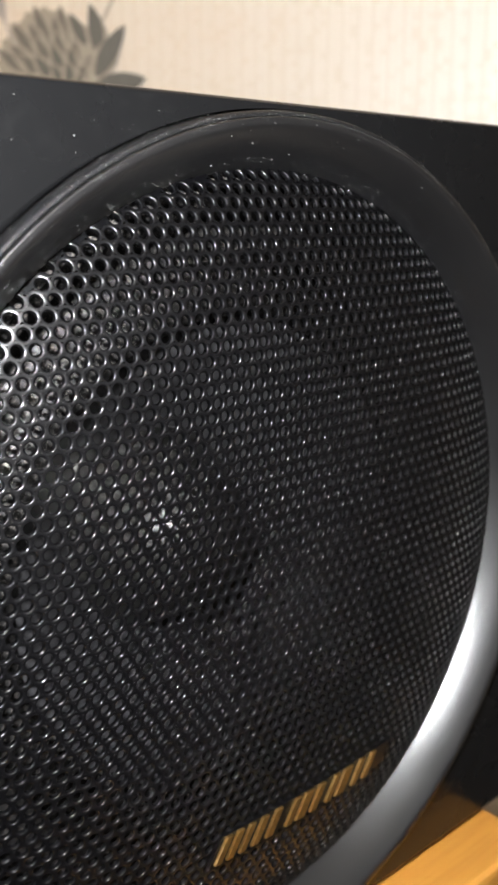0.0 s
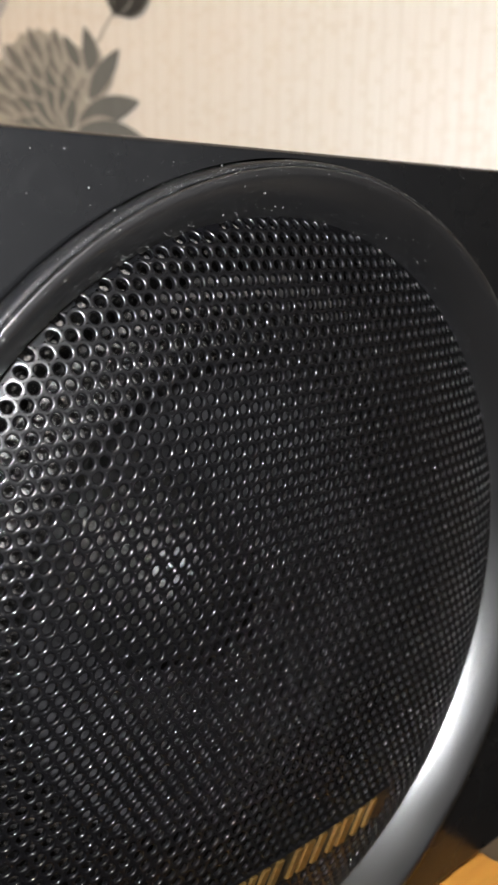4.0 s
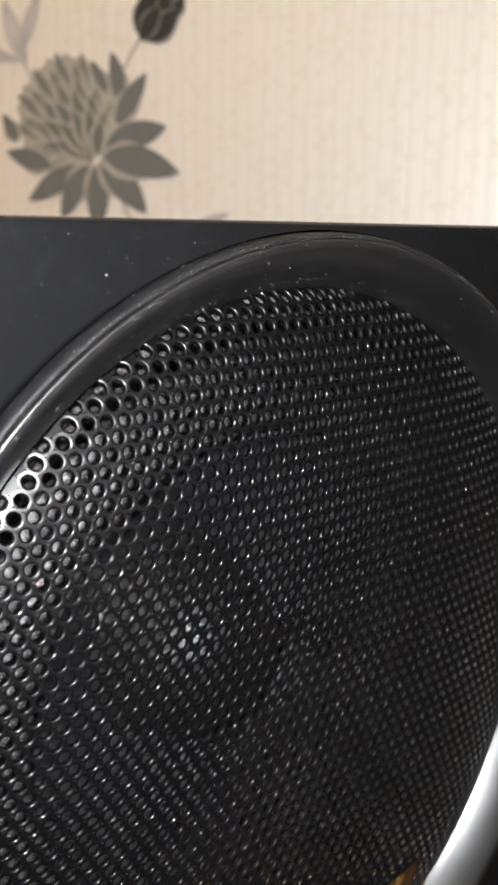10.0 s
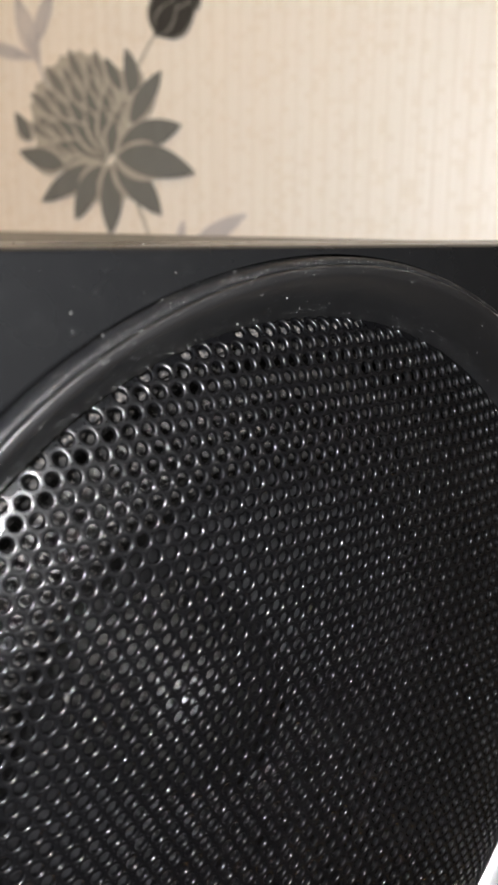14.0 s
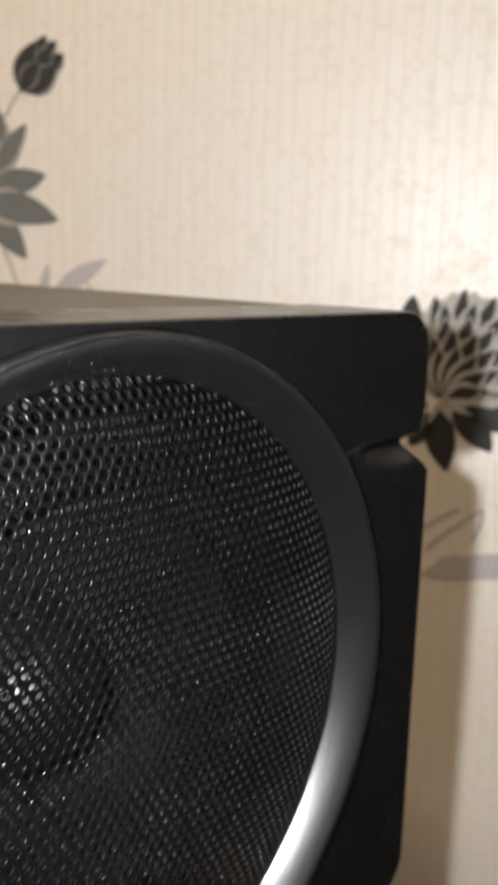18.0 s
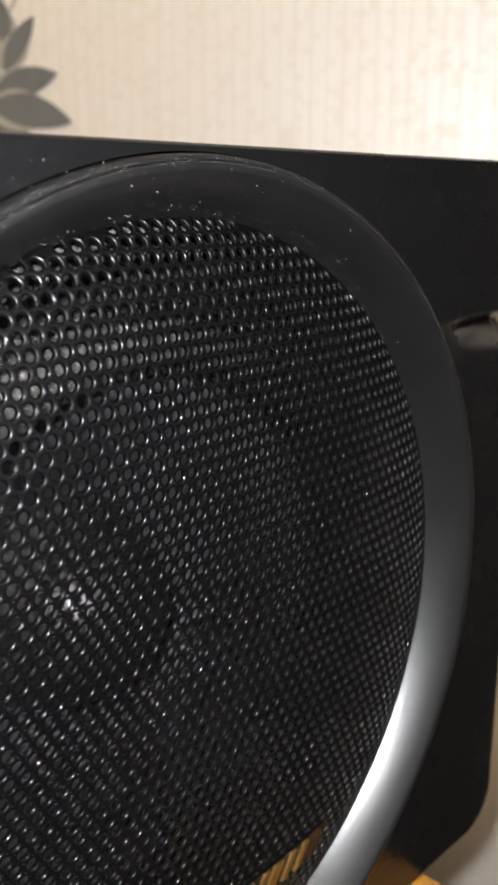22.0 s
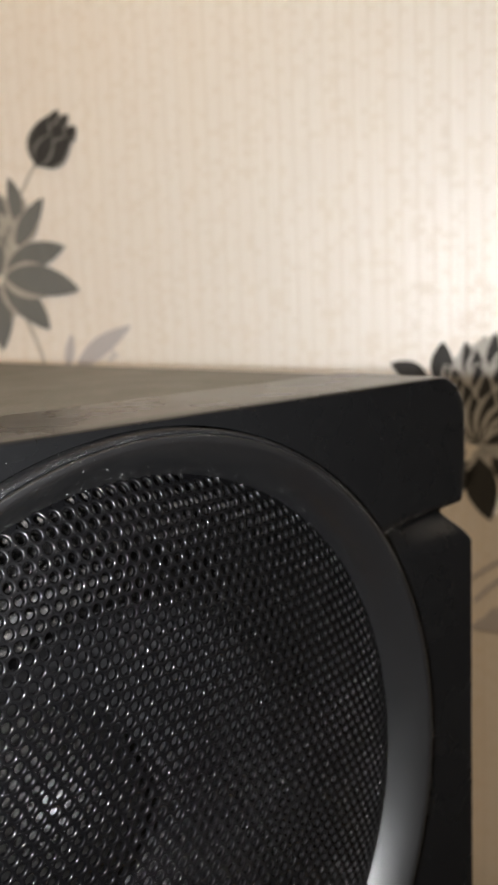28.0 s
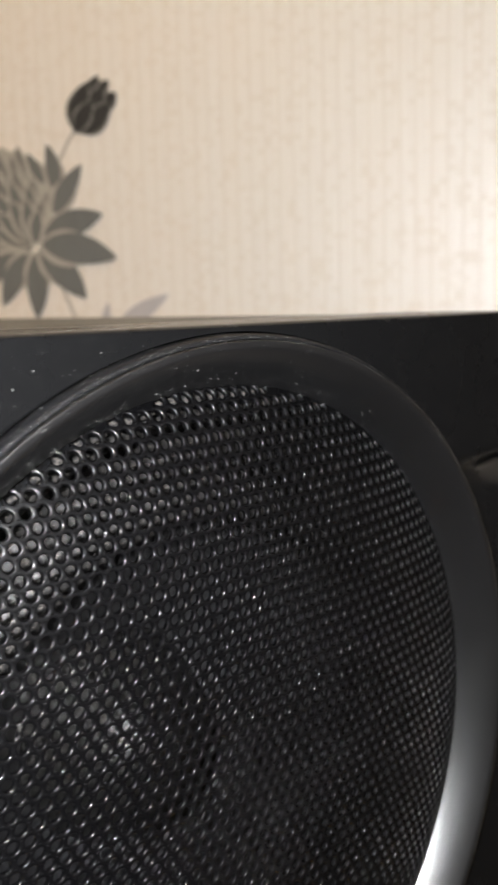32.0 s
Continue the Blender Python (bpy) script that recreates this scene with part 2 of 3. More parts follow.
def lathe(name, profile, mat, seg=160, smooth=True):
    """A mesh turned about the y axis, from (radius, y) pairs."""
    verts, faces, rows = [], [], []
    for r, y in profile:
        if r < 1e-6:
            rows.append([len(verts)])
            verts.append((0, y, 0))
        else:
            rows.append(list(range(len(verts), len(verts) + seg)))
            verts += [(r * math.cos(a), y, r * math.sin(a)) for a in (2 * math.pi * k / seg for k in range(seg))]
    for p, q in zip(rows, rows[1:]):
        for k in range(seg):
            j = (k + 1) % seg
            if len(p) == 1:
                faces.append((p[0], q[k], q[j]))
            elif len(q) == 1:
                faces.append((p[k], q[0], p[j]))
            else:
                faces.append((p[k], q[k], q[j], p[j]))
    return mesh_of(name, verts, faces, mat, smooth)


# ---- the room ----
def structure(name, bm, mat, label, m=ROOM):
    ob = part(name, bm, mat, None, "", m)
    return tagged(ob, label, name.split("_")[0], "", "structure")


wall_1 = structure("wall_1", boxed(LEFT, RIGHT, LOW, HIGH, -0.12, 0), WALLPAPER, "cream wallpaper wall with grey printed lotus flowers")
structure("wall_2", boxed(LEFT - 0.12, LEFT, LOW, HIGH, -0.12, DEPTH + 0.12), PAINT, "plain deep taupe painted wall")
# wall_3 is unseen, added close by to keep bright paper out of reflections
structure("wall_3", boxed(RIGHT, RIGHT + 0.12, LOW, HIGH, -0.12, DEPTH + 0.12), PAINT, "unseen deep taupe wall, added to darken the grille's reflections")
# an unseen window, made up as the place of the cool fill
U0, U1, V0, V1 = -0.92, 0.12, -0.06, 0.96
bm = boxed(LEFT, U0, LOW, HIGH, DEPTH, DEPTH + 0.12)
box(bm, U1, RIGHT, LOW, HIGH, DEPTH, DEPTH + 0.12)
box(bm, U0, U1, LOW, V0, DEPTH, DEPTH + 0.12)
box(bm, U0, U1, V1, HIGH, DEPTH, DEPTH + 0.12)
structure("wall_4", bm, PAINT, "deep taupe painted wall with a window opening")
win = structure("window_1", boxed(U0 - 0.05, U1 - 0.002, V0 - 0.03, V0, DEPTH - 0.03, DEPTH + 0.12, bevel=0.004), WHITE, "unseen white framed window, added to go with the cool fill")
for a in (U0, U1 - 0.05, (U0 + U1) / 2 - 0.025):
    part("window_frame", boxed(a, a + 0.05, V0, V1, DEPTH + 0.05, DEPTH + 0.10, bevel=0.004), WHITE, win)
for b in (V0, V1 - 0.05):
    part("window_frame", boxed(U0 + 0.05, U1 - 0.05, b, b + 0.05, DEPTH + 0.052, DEPTH + 0.098, bevel=0.004), WHITE, win)
structure("floor", boxed(LEFT, RIGHT, LOW - 0.1, LOW, 0, DEPTH), FLOOR_WOOD, "brown wooden floor boards")
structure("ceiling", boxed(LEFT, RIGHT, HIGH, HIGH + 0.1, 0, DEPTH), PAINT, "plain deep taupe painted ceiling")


# ---- the print on the wallpaper ----
def petal_mesh(root, tip, width, bend=0.0, blunt=1.0, lift=0.0003, mat=INK, n=12):
    """A flat pointed petal on the wall's face, from its root to its tip."""
    a, b = Vector((*root, 0)), Vector((*tip, 0))
    d = b - a
    side = Vector((-d.y, d.x, 0)).normalized()
    one, two = [], []
    for k in range(n + 1):
        s = k / n
        c = a + d * s + side * bend * math.sin(math.pi * s)
        h = width / 2 * math.sin(math.pi * min(1, s ** blunt)) ** 0.8 if 0 < k < n else 0.0
        one.append(c + side * h)
        two.append(c - side * h)
    ring = one + two[-2:0:-1]
    k = len(ring)
    verts = [(p.x, p.y, z) for z in (lift, -0.0005) for p in ring]
    faces = [tuple(range(k))[::-1]] + [(i, (i + 1) % k, k + (i + 1) % k, k + i) for i in range(k)]
    return mesh_of("petal", verts, faces, mat)


def petal(root, tip, width, mat=INK, bend=0.0, blunt=1.0, lift=0.0003, name="petal"):
    return part(name, petal_mesh(root, tip, width, bend, blunt, lift, mat), mat, wall_1)


def stroke(points, width, mat, name="stem", lift=0.00025):
    """A thin printed line through a few points."""
    verts, faces = [], []
    pts = [Vector((*p, 0)) for p in points]
    for i, p in enumerate(pts):
        d = (pts[min(i + 1, len(pts) - 1)] - pts[max(i - 1, 0)]).normalized()
        s = Vector((-d.y, d.x, 0)) * width / 2
        verts += [(*(p + s).xy, lift), (*(p - s).xy, lift)]
        if i:
            k = 2 * i
            faces.append((k - 2, k - 1, k + 1, k))
    return part(name, mesh_of(name, verts, faces, mat), mat, wall_1)


def head(base, way, reach, wide, dark, light, ground, rind, flesh):
    """The scaly head of a lotus: rows of petals fanned out from its base on a paler dome."""
    a, b = Vector(way).normalized(), Vector(base)
    side, half = Vector((a.y, -a.x)), reach / 2

    def rim(th):
        c, d = math.cos(th), math.sin(th)
        return 2 * half * c / (c * c + (half / wide) ** 2 * d * d)
    ring = []
    for k in range(49):
        th = (k / 48 - 0.5) * math.radians(166)
        q = b + (a * math.cos(th) + side * math.sin(th)) * rim(th) * (1.0 + 0.03 * math.cos(k * 2.1))
        ring.append((q.x, q.y, 0.00022))
    part("dome", mesh_of("dome", ring, [tuple(range(49))], ground), ground, wall_1)
    k = 0
    for j, (near, far, count, w, mat) in enumerate(((0.62, 1.04, 9, 0.0078, light), (0.50, 0.93, 8, 0.0082, light), (0.38, 0.80, 8, 0.0084, light), (0.26, 0.68, 7, 0.0084, dark), (0.06, 0.52, 6, 0.0092, dark))):
        for i in range(count):
            th = ((i + 0.5) / count * 2 - 1) * math.radians(70 - 2 * j)
            d = a * math.cos(th) + side * math.sin(th)
            root, tip = b + d * rim(th) * near, b + d * rim(th) * far
            tip += a * 0.0022 * abs(math.sin(th))
            k += 1
            petal(root, tip, w * rind, ground, 0.0008 * math.sin(th), 0.95, 0.0003 + 0.00001 * k)
            petal(root, tip - d * 0.0006, w * flesh, mat, 0.0008 * math.sin(th), 0.95, 0.000305 + 0.00001 * k)


# the grey lotus
BASE = (-0.2101, 0.1012)
head(BASE, (-0.63, 0.78), 0.0550, 0.0285, INK, INK_SOFT, INK_PALE, 1.16, 0.70)
LOTUS = (((-0.2031, 0.1322), (-0.2121, 0.1477), 0.0056, 0), ((-0.1966, 0.1275), (-0.2007, 0.1510), 0.0082, -0.001), ((-0.1987, 0.1173), (-0.1822, 0.1400), 0.0096, 0.0005),
         ((-0.2363, 0.0990), (-0.2634, 0.1065), 0.0100, 0), ((-0.2560, 0.1113), (-0.2647, 0.1251), 0.0066, 0), ((-0.2180, 0.0985), (-0.2509, 0.0819), 0.0112, -0.001),
         ((-0.2149, 0.0990), (-0.2312, 0.0733), 0.0116, -0.001), ((-0.2104, 0.0985), (-0.2112, 0.0662), 0.0120, 0.0005),
         ((-0.2077, 0.1005), (-0.1829, 0.0758), 0.0138, 0.001), ((-0.2054, 0.1066), (-0.1718, 0.1162), 0.0134, 0.001), ((-0.2064, 0.1033), (-0.1651, 0.0949), 0.0148, 0.001))
for k, (r, t, w, bend) in enumerate(LOTUS):
    short = (r[0] + 0.80 * (t[0] - r[0]), r[1] + 0.80 * (t[1] - r[1]))
    root = (0.5 * r[0] + 0.5 * BASE[0], 0.5 * r[1] + 0.5 * BASE[1]) if math.dist(r, BASE) < 0.012 else r
    petal(root, short, w + 0.0036, INK_PALE, bend, 0.85, 0.00072 + 0.00002 * k, "petal_edge")
    petal(r, t, w, INK, bend, 0.88, 0.00073 + 0.00002 * k)
stroke([(-0.1842, 0.1571), (-0.1895, 0.1500), (-0.1943, 0.1425), (-0.1970, 0.1345)], 0.0015, INK_PALE)
stroke([(-0.1985, 0.0870), (-0.1966, 0.0826), (-0.1930, 0.0743), (-0.1883, 0.0623), (-0.1870, 0.0450)], 0.0016, INK_PALE)

# its bud: overlapping pointed scales with pale edges
petal((-0.1852, 0.1548), (-0.1668, 0.1772), 0.0150, INK_SOFT, 0, 0.74, 0.0003, "bud")
for k, (r, t, w, bend) in enumerate((((-0.1786, 0.1675), (-0.1708, 0.1803), 0.0062, 0), ((-0.1733, 0.1695), (-0.1654, 0.1777), 0.0046, 0), ((-0.1695, 0.1645), (-0.1618, 0.1718), 0.0058, 0),
                                     ((-0.1770, 0.1625), (-0.1686, 0.1745), 0.0086, 0), ((-0.1848, 0.1560), (-0.1768, 0.1778), 0.0100, 0.0012), ((-0.1826, 0.1552), (-0.1645, 0.1672), 0.0098, -0.0012),
                                     ((-0.1840, 0.1556), (-0.1742, 0.1690), 0.0080, 0.0004))):
    petal(r, t, w + 0.0028, INK_SOFT, bend, 0.85, 0.0004 + 0.00006 * k, "scale_edge")
    petal(r, t, w, INK_DARK, bend, 0.85, 0.00043 + 0.00006 * k, "scale")

# faint leaves beside it
petal((-0.1700, 0.0560), (-0.1387, 0.0766), 0.0096, INK_VEIL, 0.0012, 0.85, name="leaf")
stroke([(-0.1396, 0.0761), (-0.1459, 0.0710), (-0.1510, 0.0657), (-0.1472, 0.0626), (-0.1521, 0.0600)], 0.0020, INK_VEIL)
petal((-0.1745, 0.0570), (-0.1712, 0.0738), 0.0052, INK_VEIL, 0, 0.8, name="leaf")
# the veined leaves over it
for r, t, w in (((-0.2488, 0.1459), (-0.2618, 0.1790), 0.0105), ((-0.2525, 0.1531), (-0.2399, 0.1804), 0.0080), ((-0.2506, 0.1491), (-0.2900, 0.1600), 0.0060)):
    petal(r, t, w, INK_MIST, 0.001, 0.9, 0.0002, "leaf")
    for e in (-0.42, -0.22, 0.0, 0.22, 0.42):
        a, b = Vector(r), Vector(t)
        side = Vector((r[1] - t[1], t[0] - r[0])).normalized() * w * e
        stroke([a.lerp(b, 0.06), a.lerp(b, 0.35) + side * 0.9, a.lerp(b, 0.65) + side * 0.9, a.lerp(b, 0.93) + side * 0.2], 0.0008, INK_VEIL, "vein", 0.0004)
stroke([(-0.2420, 0.1330), (-0.2470, 0.1400), (-0.2506, 0.1500), (-0.2560, 0.1600)], 0.0016, INK_VEIL)

# the charcoal lotus farther to the right
for r, t, w, bend in (((0.0250, 0.0150), (0.0300, -0.0137), 0.0120, -0.001), ((0.0310, 0.0160), (0.0494, -0.0031), 0.0115, 0.001), ((0.0215, 0.0130), (0.0125, -0.0030), 0.0090, 0),
                      ((0.0340, 0.0180), (0.0620, 0.0075), 0.0110, 0), ((0.0036, 0.0489), (-0.0128, 0.0564), 0.0080, 0), ((0.0091, 0.0460), (0.0102, 0.0655), 0.0086, 0),
                      ((0.0200, 0.0170), (0.0010, 0.0130), 0.0100, 0), ((0.0200, 0.0220), (-0.0040, 0.0330), 0.0100, 0), ((0.0360, 0.0220), (0.0680, 0.0260), 0.0110, 0)):
    petal(r, t, w * 1.15, INK_DARK, bend, 0.85)
head((0.0255, 0.0185), (0.40, 0.92), 0.0500, 0.0270, INK_DARK, INK_DARK, INK_SILVER, 1.25, 0.74)
for r, t in (((0.0255, 0.0185), (0.0303, 0.0100)), ((0.0255, 0.0185), (0.0400, 0.0130)), ((0.0255, 0.0185), (0.0200, 0.0080)), ((0.0255, 0.0185), (0.0470, 0.0195))):
    petal(r, t, 0.0030, INK_SILVER, 0, 0.6, 0.0008, "vein")
petal((0.0205, -0.0636), (0.0900, -0.0520), 0.0125, INK_VEIL, 0.002, 0.85, name="leaf")
for pts in (((0.0205, -0.0417), (0.0279, -0.0360), (0.0367, -0.0307)), ((0.0232, -0.0512), (0.0295, -0.0444), (0.0372, -0.0382), (0.0476, -0.0296)),
            ((0.0476, -0.0296), (0.0472, -0.0371), (0.0438, -0.0449)), ((0.0252, -0.0625), (0.0312, -0.0551), (0.0382, -0.0526))):
    stroke(pts, 0.0017, INK_VEIL, "leaf_edge")


# ---- the desk ----
DESK = CZ - 0.080
desk = empty("desk", "honey oak laminate desk with its edge short of the wall", "desk", pose(0.067, 0, 0))
part("desktop", boxed(-1.1, 0, -0.012, 0.42, DESK - 0.025, DESK, bevel=0.0015), OAK, desk)
for x, y in ((-0.06, 0.02), (-0.06, 0.38), (-1.04, 0.02), (-1.04, 0.38)):
    part("leg", boxed(x - 0.025, x + 0.025, y - 0.025, y + 0.025, 0, DESK - 0.025, bevel=0.002), OAK, desk)


# ---- the loudspeaker ----
TOP, BOTTOM, WIDE, SEAM = 0.0688, -0.0779, 0.0913, 0.0721
RZ = -0.0046  # height of the ring's and the grille's axis
speaker = empty("loudspeaker", "black bookshelf loudspeaker with a round perforated steel grille", "loudspeaker", pose(0, 0, CZ))


def smooth(a, b, v):
    s = min(1, max(0, (v - a) / (b - a)))
    return s * s * (3 - 2 * s)


def side_edge(z):
    """Half the front's width at a height, with the waist that is cut into its sides."""
    w = 0.0885 if z > 0.0384 else WIDE
    if 0.0318 < z <= 0.0384:
        w -= (WIDE - 0.0866) * ((z - 0.0318) / 0.0066) ** 0.8
    elif 0.0384 < z < 0.0500:
        w -= (0.0885 - 0.0866) * ((0.0500 - z) / 0.0116) ** 1.5
    for r, edge, way in ((0.0090, TOP, 1), (0.0095, BOTTOM, -1)):
        over = way * (z - edge) + r
        if over > 0:
            w -= r - math.sqrt(max(0, r * r - over * over))
    return w


def outline(a):
    """How far the front reaches from the ring's axis at an angle."""
    c, s = math.cos(a), math.sin(a)
    lo, hi = 0.05, 0.14
    for _ in range(40):
        mid = (lo + hi) / 2
        x, z = mid * c, mid * s + RZ
        if BOTTOM < z < TOP and abs(x) < side_edge(z):
            lo = mid
        else:
            hi = mid
    return lo


def hollow(x, z):
    """Depth of the scoop that runs from the ring out to the waist."""
    out = smooth(0.058, 0.086, abs(x))
    above = smooth(0.0416, 0.0382, z) if z > 0.0382 else 1.0
    below = smooth(0.0316, 0.0382, z) if z <= 0.0382 else 1.0
    return (0.0012 + 0.0040 * out) * min(above, below ** 1.3) * smooth(0.050, 0.062, abs(x))


def bezel_mesh():
    angles = []
    for k in range(420):
        angles.append(2 * math.pi * k / 420)
    for z in np.linspace(0.026, 0.054, 60):
        a = math.atan2(z - RZ, side_edge(z))
        angles += [a, math.pi - a]
    for x, z in ((0.0885 - 0.0045, TOP - 0.0035), (WIDE - 0.0045, BOTTOM + 0.0035)):
        for k in range(-14, 15):
            a = math.atan2(z - RZ, x) + k * 0.006
            angles += [a % (2 * math.pi), (math.pi - a) % (2 * math.pi)]
    angles = sorted(set(round(a % (2 * math.pi), 5) for a in angles))
    verts, faces = [], []
    steps = 22
    tail = [(0.0, 0.0), (0.0004, 0.0001), (0.0008, 0.0005), (0.00095, 0.0010), (0.001, 0.028), (0.012, 0.028)]
    for a in angles:
        c, s, far = math.cos(a), math.sin(a), outline(a)
        for k in range(steps + 1):
            r = SEAM + 0.0002 + (far - 0.001 - SEAM - 0.0002) * k / steps
            verts.append((r * c, hollow(r * c, r * s + RZ), r * s + RZ))
        e = hollow((far - 0.001) * c, (far - 0.001) * s + RZ)
        for j, (dr, y) in enumerate(tail[1:]):
            r = far - 0.001 + dr if j < 4 else far - dr
            verts.append((r * c, max(y, e + y) if j < 3 else y, r * s + RZ))
        verts.append(((SEAM + 0.0002) * c, 0.006, (SEAM + 0.0002) * s + RZ))
    row = steps + 1 + len(tail)
    n = len(angles)
    for i in range(n):
        j = (i + 1) % n
        for k in range(row - 2):
            faces.append((i * row + k, i * row + k + 1, j * row + k + 1, j * row + k))
        faces.append((i * row, j * row, j * row + row - 1, i * row + row - 1))
    me = mesh_of("front_bezel", verts, faces, BEZEL, True)
    return me


bezel = part("front_bezel", bezel_mesh(), BEZEL, speaker, "satin black plastic front with a scooped waist")

SIDE, BACK, LID, SKIN = 0.0825, 0.26, 0.0683, 0.008
part("top_panel", boxed(-SIDE, SIDE, 0.0282, BACK, LID - SKIN, LID, bevel=0.0012), VINYL, speaker, "black vinyl-wrapped cabinet top")
part("bottom_panel", boxed(-SIDE, SIDE, 0.0282, BACK, BOTTOM, BOTTOM + SKIN, bevel=0.0012), VINYL, speaker)
for s in (-1, 1):
    part("side_panel", boxed(min(s * SIDE, s * (SIDE - SKIN)), max(s * SIDE, s * (SIDE - SKIN)), 0.0282, BACK, BOTTOM + SKIN, LID - SKIN), VINYL, speaker)
part("back_panel", boxed(-SIDE + SKIN, SIDE - SKIN, BACK - SKIN, BACK, BOTTOM + SKIN, LID - SKIN), VINYL, speaker)

AXIS = pose(0, 0, RZ)
ring_profile = [(0.0640, 0.0080), (0.0640, 0.0049), (0.0644, 0.0043), (0.0646, 0.0040), (0.0648, 0.0036)]
for k in range(1, 12):  # the wide inner slope, steeper towards the grille
    u = 0.0051 * (1 - k / 11)
    ring_profile.append((0.0699 - u, -0.0024 + 0.72 * u + 89.5 * u * u))
ring_profile += [(0.0701, -0.00246), (0.0704, -0.00247), (0.0707, -0.00246), (0.07098, -0.00245), (0.07104, -0.0022), (0.07105, -0.0014), (0.07105, 0.0040)]
ring = part("trim_ring", lathe("trim_ring", ring_profile, RING, 320), RING, speaker, "smooth black ring around the grille", AXIS)
edge_profile = [(0.0711, 0.0040), (0.0711, -0.0015), (0.07118, -0.0019), (0.0714, -0.00192), (0.0717, -0.00178), (0.0719, -0.0014), (0.0720, -0.0008), (0.0720, -0.0003), (0.0720, 0.0060)]
part("outer_edge", lathe("outer_edge", edge_profile, RING_EDGE, 320), RING_EDGE, ring, "dusty matte outer edge of the ring")


def ring_face(r):
    """Depth of the ring's face at a distance from its axis."""
    face = ring_profile[1:-2] + edge_profile[1:-2]
    return float(np.interp(r, [q[0] for q in face], [q[1] for q in face]))


# the grille: a domed sheet, punched in staggered rows
RIM, PITCH, ROW, HOLE, ROLL, SHEET = 0.0646, 0.002324, 0.002027, 0.00077, 0.00026, 0.00075


def dome(r):
    """Depth of the sheet at a distance from its axis: a shallow dome with a turned-down rim."""
    return -0.00293 + 0.00662 * (r / 0.0643) ** 4.1 + 0.0011 * (r / 0.0646) ** 48


def grille_mesh(shift_x=0.005368, shift_z=-0.001434):
    n = 16
    ang = np.arange(n) * 2 * np.pi / n + np.pi / 2
    # the six-sided cell of one hole, by its corners and the middles of its sides
    flat = PITCH / 2
    off = (ang - np.pi / 2 + np.pi / 6) % (np.pi / 3) - np.pi / 6
    cell = flat / np.cos(np.pi / 6 - np.abs(off))
    hexa = np.stack([cell * np.cos(ang), cell * np.sin(ang) * ROW / (PITCH * 0.8660254)], 1)
    unit = np.stack([np.cos(ang), np.sin(ang)], 1)
    centres = []
    for j in range(-36, 37):
        for i in range(-36, 37):
            x, z = (i + 0.5 * (j % 2)) * PITCH + shift_x, j * ROW + shift_z - RZ
            if x * x + z * z < (RIM + 0.0014) ** 2:
                centres.append((x, z))
    c = np.array(centres)
    rings = []
    # the flat land, the edge rolled over by the punch, the wall of the hole
    section = [(hexa, 0.0)] + [(unit * (HOLE + ROLL * (1 - math.sin(q))), ROLL * (1 - math.cos(q))) for q in np.linspace(0, math.pi / 2, 6)] + [(unit * HOLE, SHEET)]
    for shape, back in section:
        p = c[:, None, :] + shape[None]
        r = np.hypot(p[..., 0], p[..., 1])
        # the flat sheet drawn in a little as it was pressed into a dome
        draw = 1 - 0.01086 * (r / 0.060) ** 2
        k = np.minimum(draw, RIM / np.maximum(r, 1e-9))
        p = p * k[..., None]
        r = r * k
        slope = (dome(r + 1e-5) - dome(r - 1e-5)) / 2e-5
        nn = np.sqrt(1 + slope ** 2)
        y = dome(r) + back / nn
        inward = -slope / nn * back / np.maximum(r, 1e-9)
        rings.append(np.stack([p[..., 0] * (1 + inward), y, p[..., 1] * (1 + inward)], -1))
    m, v, depth = len(c), np.stack(rings, 1), len(section)
    base = np.arange(m)[:, None, None] * (depth * n)
    k = np.arange(n)
    faces = []
    for q in range(depth - 1):
        a = base + q * n + k
        b = base + q * n + (k + 1) % n
        faces.append(np.stack([a, b, b + n, a + n], -1).reshape(-1, 4))
    f = np.concatenate(faces)
    # no hole where the sheet turns into its rim
    whole = np.hypot(c[:, 0], c[:, 1]) > RIM + 0.0003
    f = f[~whole[f[:, 0] // (depth * n)]]
    lids = (np.nonzero(whole)[0][:, None] * (depth * n) + k).tolist()
    me = bpy.data.meshes.new("grille")
    me.from_pydata(v.reshape(-1, 3).tolist(), [], f.tolist() + lids)
    me.materials.append(ENAMEL)
    me.shade_smooth()
    return me


grille = part("grille", grille_mesh(), ENAMEL, speaker, "glossy black perforated steel dome", AXIS)
part("flange", lathe("flange", [(0.0644, dome(0.0644) - 0.0001), (0.0646, dome(0.0646) - 0.0001), (0.0648, 0.0052), (0.0649, 0.0060), (0.0649, 0.0070)], ENAMEL, 256), ENAMEL, grille)

# a thin pale arc at the top of its rim, a glint painted in
glint_line = [(0.06455 + 0.00022 * e, dome(0.06455 + 0.00022 * e) - 0.0002) for e in (0, 0.5, 1)]
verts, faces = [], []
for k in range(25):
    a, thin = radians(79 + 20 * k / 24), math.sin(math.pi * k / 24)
    mid = glint_line[1]
    verts += [((mid[0] + (r - mid[0]) * thin) * math.cos(a), y, (mid[0] + (r - mid[0]) * thin) * math.sin(a)) for r, y in glint_line]
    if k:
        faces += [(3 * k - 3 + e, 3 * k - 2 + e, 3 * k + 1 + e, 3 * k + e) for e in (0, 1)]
part("glint_arc", mesh_of("glint_arc", verts, faces, GLINT, True), GLINT, grille, "pale grey arc painted as a glint along the rim")

